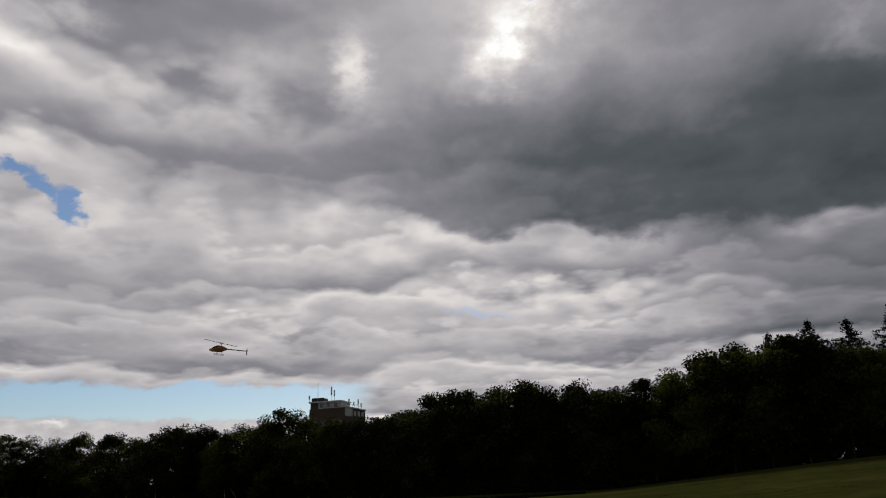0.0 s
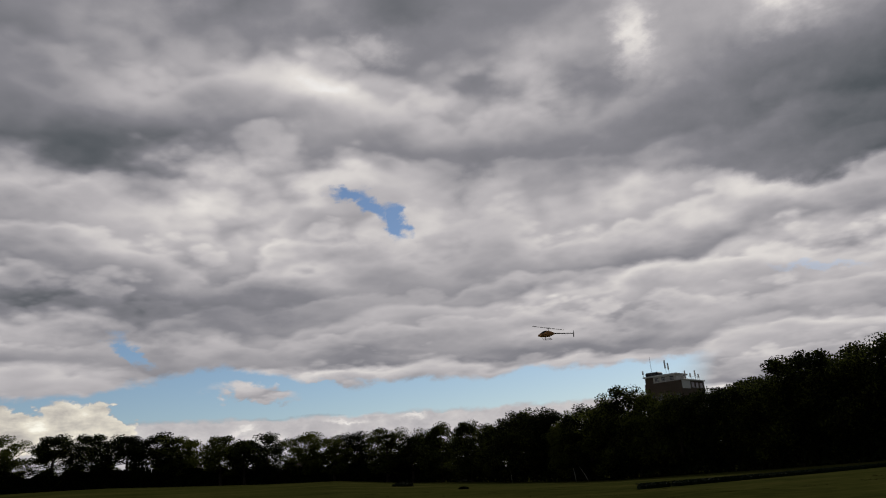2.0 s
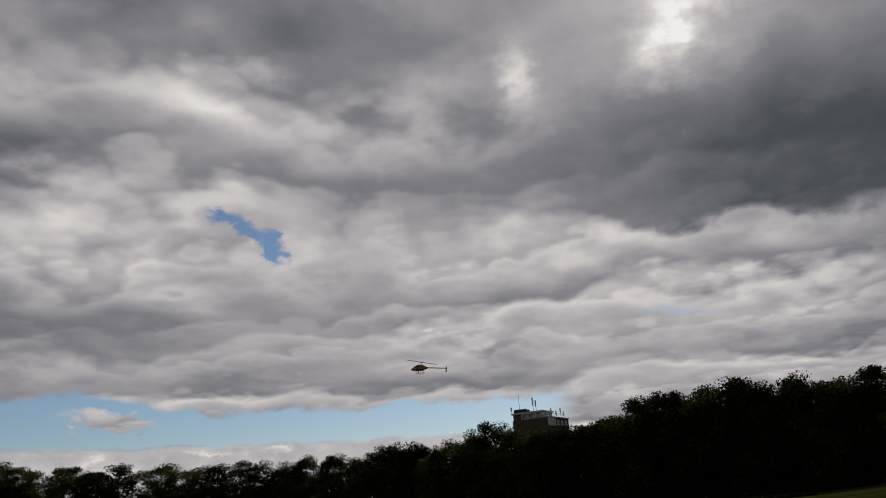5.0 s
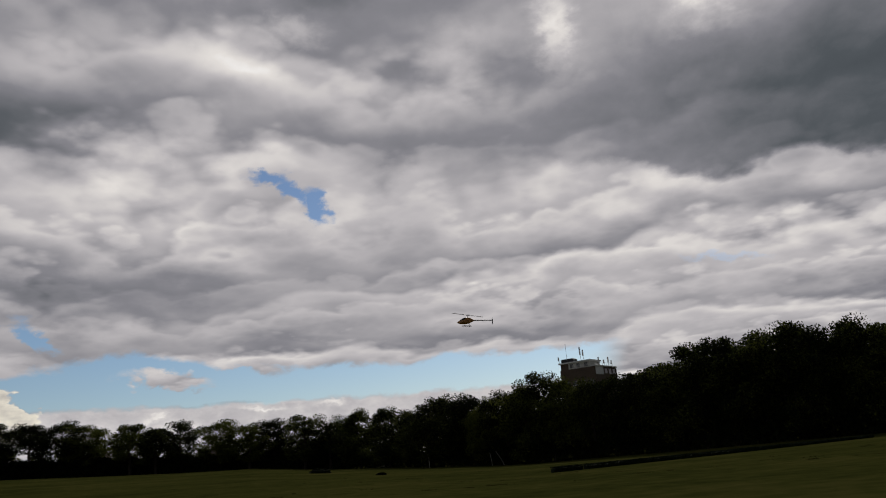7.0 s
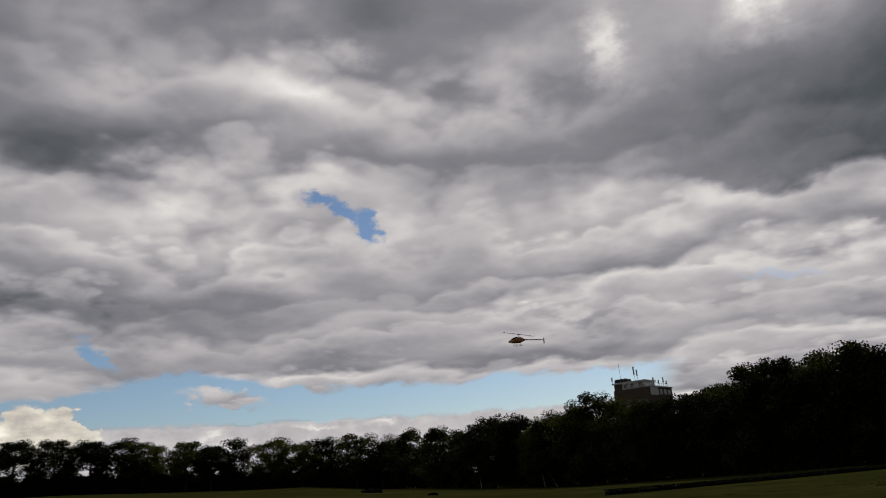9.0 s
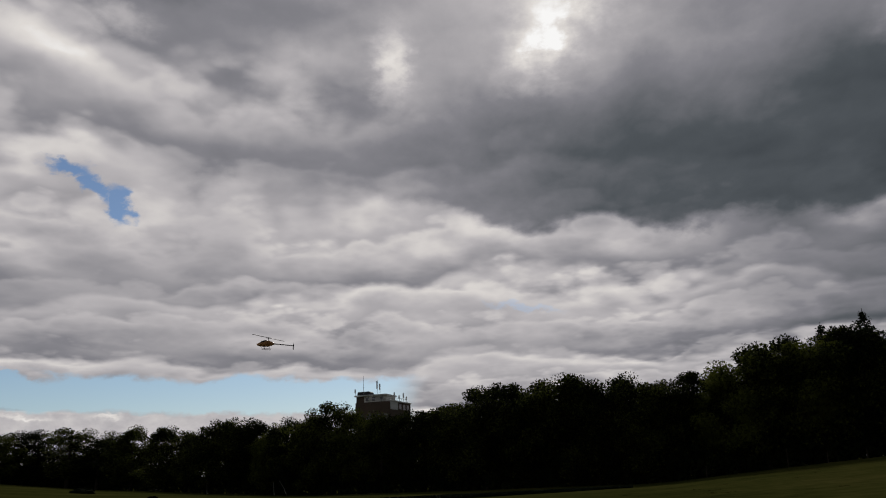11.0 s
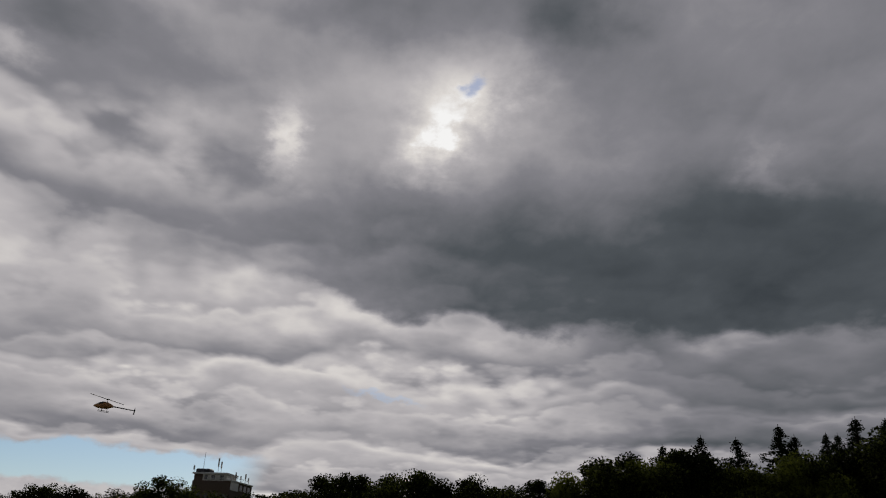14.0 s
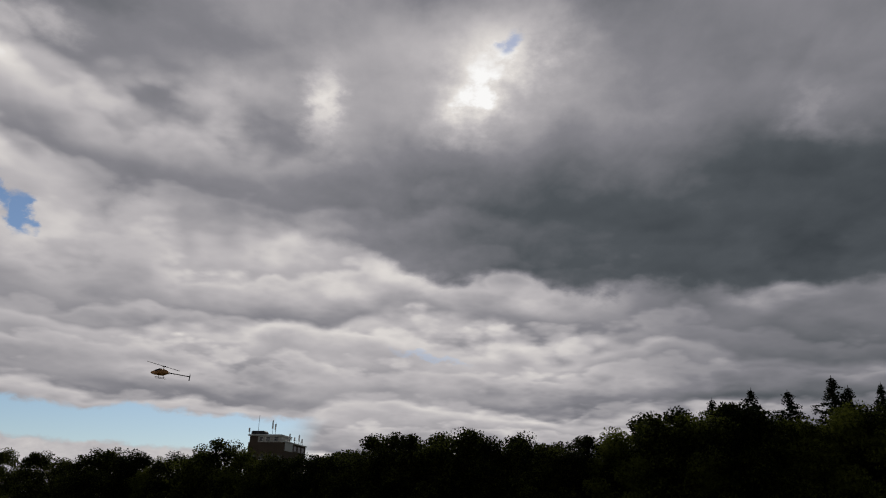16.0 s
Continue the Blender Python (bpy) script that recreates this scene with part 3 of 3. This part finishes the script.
def helicopter():
    """Nose towards -x; origin under the rotor, at the skids' level."""
    h = new("model_helicopter")
    bm = bmesh.new()
    loft(bm, [(-0.42, 0.15, 0.01, 0.012), (-0.38, 0.155, 0.05, 0.045), (-0.28, 0.17, 0.085, 0.085), (-0.14, 0.2, 0.1, 0.12), (0.02, 0.215, 0.09, 0.125), (0.14, 0.22, 0.06, 0.075), (0.24, 0.22, 0.025, 0.03)])
    body = part("canopy", bm, ORANGE, h, "glossy orange canopy")
    bm = bmesh.new()
    loft(bm, [(-0.36, 0.19, 0.03, 0.015), (-0.28, 0.215, 0.07, 0.055), (-0.16, 0.25, 0.09, 0.085), (-0.06, 0.28, 0.06, 0.065), (-0.02, 0.3, 0.02, 0.03)], 14)
    part("windscreen", bm, BLACK, body, "black painted windscreen")
    bm = bmesh.new()
    tube(bm, [Vector((0.18, 0, 0.22)), Vector((0.98, 0, 0.2))], [0.022, 0.016], 8)
    part("tail_boom", bm, BLACK, h)
    bm = bmesh.new()
    box(bm, 0.945, -0.004, 0.05, 0.985, 0.004, 0.25, 0.002)
    part("tail_fin", bm, BLACK, h)
    bm = bmesh.new()
    box(bm, 0.958, 0.02, 0.1, 0.972, 0.026, 0.32, 0.002)
    part("tail_rotor", bm, BLACK, h)
    bm = bmesh.new()
    tube(bm, [Vector((0, 0, 0.3)), Vector((0, 0, 0.46))], [0.012, 0.01], 8)
    box(bm, -0.07, -0.02, 0.42, 0.07, 0.02, 0.45, 0.006)
    mast = part("rotor_mast", bm, BLACK, h)
    for side in (1, -1):
        bm = bmesh.new()
        box(bm, 0.05, -0.03, 0.433, 0.8, 0.03, 0.442, 0.003)
        blade = part("rotor_blade", bm, BLACK, mast)
        blade.matrix_basis = Matrix.Rotation(radians(42 + (0 if side > 0 else 180)), 4, "Z")
    for y in (-0.1, 0.1):
        bm = bmesh.new()
        tube(bm, [Vector((-0.24, y * 1.3, 0.02)), Vector((-0.2, y * 1.3, 0.0)), Vector((0.14, y * 1.3, 0.0))], [0.008, 0.008, 0.008], 6)
        for x in (-0.12, 0.06):
            tube(bm, [Vector((x, y * 0.5, 0.1)), Vector((x, y * 1.3, 0.0))], [0.008, 0.008], 6)
        part("skid", bm, BLACK, h)
    tagged(h, "orange and black model helicopter hovering over the meadow", "model helicopter")
    az, el, d = 16.25, 8.95, 30.0
    h.matrix_basis = Matrix.Translation((-d * math.sin(radians(az)), d * math.cos(radians(az)), EYE + d * math.tan(radians(el)))) @ Matrix.Rotation(radians(az), 4, "Z") @ Matrix.Rotation(radians(4), 4, "Y")
    return h


helicopter()


# ---- things along the field's edge ----
def low_hedge():
    """A low clipped hedge in two lengths across the meadow, before the wood."""
    rng = np.random.default_rng(3)
    a, b = spot(11.3, 63), spot(-9.5, 86)
    for f0, f1, name in ((0.0, 0.075, "low_hedge"), (0.085, 1.0, "low_hedge")):
        hedge = new(name)
        bm = bmesh.new()
        steps = max(3, int(60 * (f1 - f0)))
        rings = []
        across = Vector((a.y - b.y, b.x - a.x, 0)).normalized()
        for k in range(steps + 1):
            f = f0 + (f1 - f0) * k / steps
            p = a.lerp(b, f)
            p = Vector((p.x, p.y, ground_z(p.x, p.y)))
            tall = 0.40 - 0.18 * f + 0.05 * rng.random()
            rings.append([bm.verts.new(p + across * x + Vector((0, 0, z))) for x, z in ((-0.25, -0.15), (-0.26, tall * 0.6), (-0.1, tall * 0.75), (0.1, tall * 0.75), (0.26, tall * 0.6), (0.25, -0.15))])
        for p, q in zip(rings, rings[1:]):
            for j in range(5):
                bm.faces.new((p[j], q[j], q[j + 1], p[j + 1]))
        bm.faces.new(rings[0]), bm.faces.new(rings[-1][::-1])
        part("core", bm, NEEDLE, hedge)
        n = int(22000 * (f1 - f0))
        f = f0 + (f1 - f0) * rng.random(n)
        centres = np.zeros((n, 3))
        for k in range(n):
            p = a.lerp(b, f[k]) + across * rng.uniform(-0.36, 0.36)
            centres[k] = (p.x, p.y, ground_z(p.x, p.y) + (0.42 - 0.18 * f[k]) * rng.random() ** 0.6)
        part("foliage", leaves("foliage", centres, rng.uniform(0.03, 0.09, n), rng), NEEDLE, hedge)
        tagged(hedge, "low dark clipped hedge lying along the meadow", "hedge", "lengths of low hedge")


low_hedge()


def mound(az, d, wide, high, seed):
    """A heap of dark cut brushwood in the grass."""
    rng = np.random.default_rng(seed)
    heap = new("brush_heap")
    bm = bmesh.new()
    bmesh.ops.create_icosphere(bm, subdivisions=3, radius=1)
    for v in bm.verts:
        k = 1 + 0.25 * noise.noise(v.co * 2 + Vector((seed, 0, 0)))
        v.co = Vector((v.co.x * wide / 2 * k, v.co.y * wide / 3 * k, v.co.z * high * 0.85 * k))
    part("core", bm, LEAF_DARK, heap)
    n = 900
    v = rng.normal(size=(n, 3))
    v /= np.linalg.norm(v, axis=1)[:, None]
    v[:, 2] = abs(v[:, 2])
    part("foliage", leaves("foliage", v * np.array((wide / 2, wide / 3, high)) * rng.uniform(0.8, 1.08, (n, 1)), rng.uniform(0.06, 0.16, n), rng), LEAF_DARK, heap)
    p = spot(az, d)
    heap.matrix_basis = Matrix.Translation(p) @ Matrix.Rotation(radians(az), 4, "Z")
    tagged(heap, "low dark heap of brushwood in the grass", "brush heap")


mound(27.8, 140, 3.7, 0.85, 1)
mound(23.5, 98, 1.2, 0.22, 2)


def pole(az, d, high, lean, mat, name, label, category, group, thick=0.06):
    thing = new(name)
    bm = bmesh.new()
    tube(bm, [Vector((0, 0, -0.3)), Vector((lean * 0.45, 0, high * 0.5)), Vector((lean, 0.05, high))], [thick, thick * 0.85, thick * 0.6], 8)
    part("shaft", bm, mat, thing)
    if name == "fence_post":
        part("cap", box(bmesh.new(), lean - thick, -thick, high - 0.03, lean + thick, thick * 1.6, high + 0.05, 0.01), mat, thing)
    thing.matrix_basis = Matrix.Translation(spot(az, d)) @ Matrix.Rotation(radians(az), 4, "Z")
    return tagged(thing, label, category, group)


for az, lean, high in ((20.0, -0.2, 3.2), (15.5, -0.3, 2.6), (14.6, -1.6, 2.9)):
    pole(az, reach(az) - 1.6, high, lean, PALE_BARK, "birch_stem", "thin pale birch stem leaning at the wood's edge", "birch stem", "pale stems at the wood's edge")
for az, high in ((-19.8, 2.2), (-22.2, 1.2), (-24.5, 1.1), (-27.1, 3.4), (-29.6, 1.4), (-32.2, 1.4), (11.0, 1.3), (-14.6, 1.3)):
    pole(az, reach(az) - 2.2, high, 0.06, BARK, "fence_post", "weathered round fence post before the wood", "fence post", "posts of the field fence", 0.07)


def house(az, d, turn, wide, seed):
    """A pale house seen through the trees."""
    home = new("house")
    part("wall", box(bmesh.new(), -wide / 2, -3.5, -2, wide / 2, 3.5, 4.6, 0.03), RENDER, home)
    bm = bmesh.new()
    corners = [bm.verts.new(v) for v in ((-wide / 2 - 0.4, -4, 4.6), (wide / 2 + 0.4, -4, 4.6), (wide / 2 + 0.4, 4, 4.6), (-wide / 2 - 0.4, 4, 4.6), (-wide / 2 - 0.4, 0, 7.6), (wide / 2 + 0.4, 0, 7.6))]
    for f in ((0, 1, 5, 4), (2, 3, 4, 5), (1, 2, 5), (3, 0, 4), (3, 2, 1, 0)):
        bm.faces.new([corners[k] for k in f])
    part("roof", bm, BRICK, home)
    for k in range(3):
        x = -wide / 2 + wide * (k + 0.5) / 3 - 0.7
        pane = part("window", box(bmesh.new(), x, -3.54, 1.0, x + 1.4, -3.48, 2.3), GLASS, home)
        part("window_sill", box(bmesh.new(), x - 0.1, -3.62, 0.88, x + 1.5, -3.502, 0.99), FASCIA, pane)
    home.matrix_basis = Matrix.Translation(spot(az, d)) @ Matrix.Rotation(radians(az + turn), 4, "Z")
    tagged(home, "pale rendered house half hidden behind the far trees", "house", "houses behind the far trees")


house(43.0, 285, 8, 13, 1)
house(34.6, 280, -6, 11, 2)
house(28.1, 262, 5, 7, 3)


def grass_tufts():
    """Low uneven tussocks scattered over the meadow."""
    rng = np.random.default_rng(9)
    corners, faces = [], []
    for _ in range(170):
        p = spot(rng.uniform(-48, 64), 42 * 4.5 ** (rng.random() ** 1.5))
        size = rng.uniform(0.2, 0.7)
        for _ in range(26):
            x, y = p.x + rng.normal() * size * 0.6, p.y + rng.normal() * size * 0.6
            tall, turn = rng.uniform(0.01, 0.05), rng.uniform(0, math.pi)
            cx, cy, z = math.cos(turn) * 0.07, math.sin(turn) * 0.07, ground_z(x, y)
            k = len(corners)
            corners += [(x - cx, y - cy, z - 0.02), (x + cx, y + cy, z - 0.02), (x + cx * 1.6, y + cy + 0.03, z + tall)]
            faces.append((k, k + 1, k + 2))
    data = bpy.data.meshes.new("grass")
    data.from_pydata(corners, [], faces)
    tagged(part("grass", data, BLADE), "uneven dull tussocks in the meadow", "grass", kind="stuff")


grass_tufts()
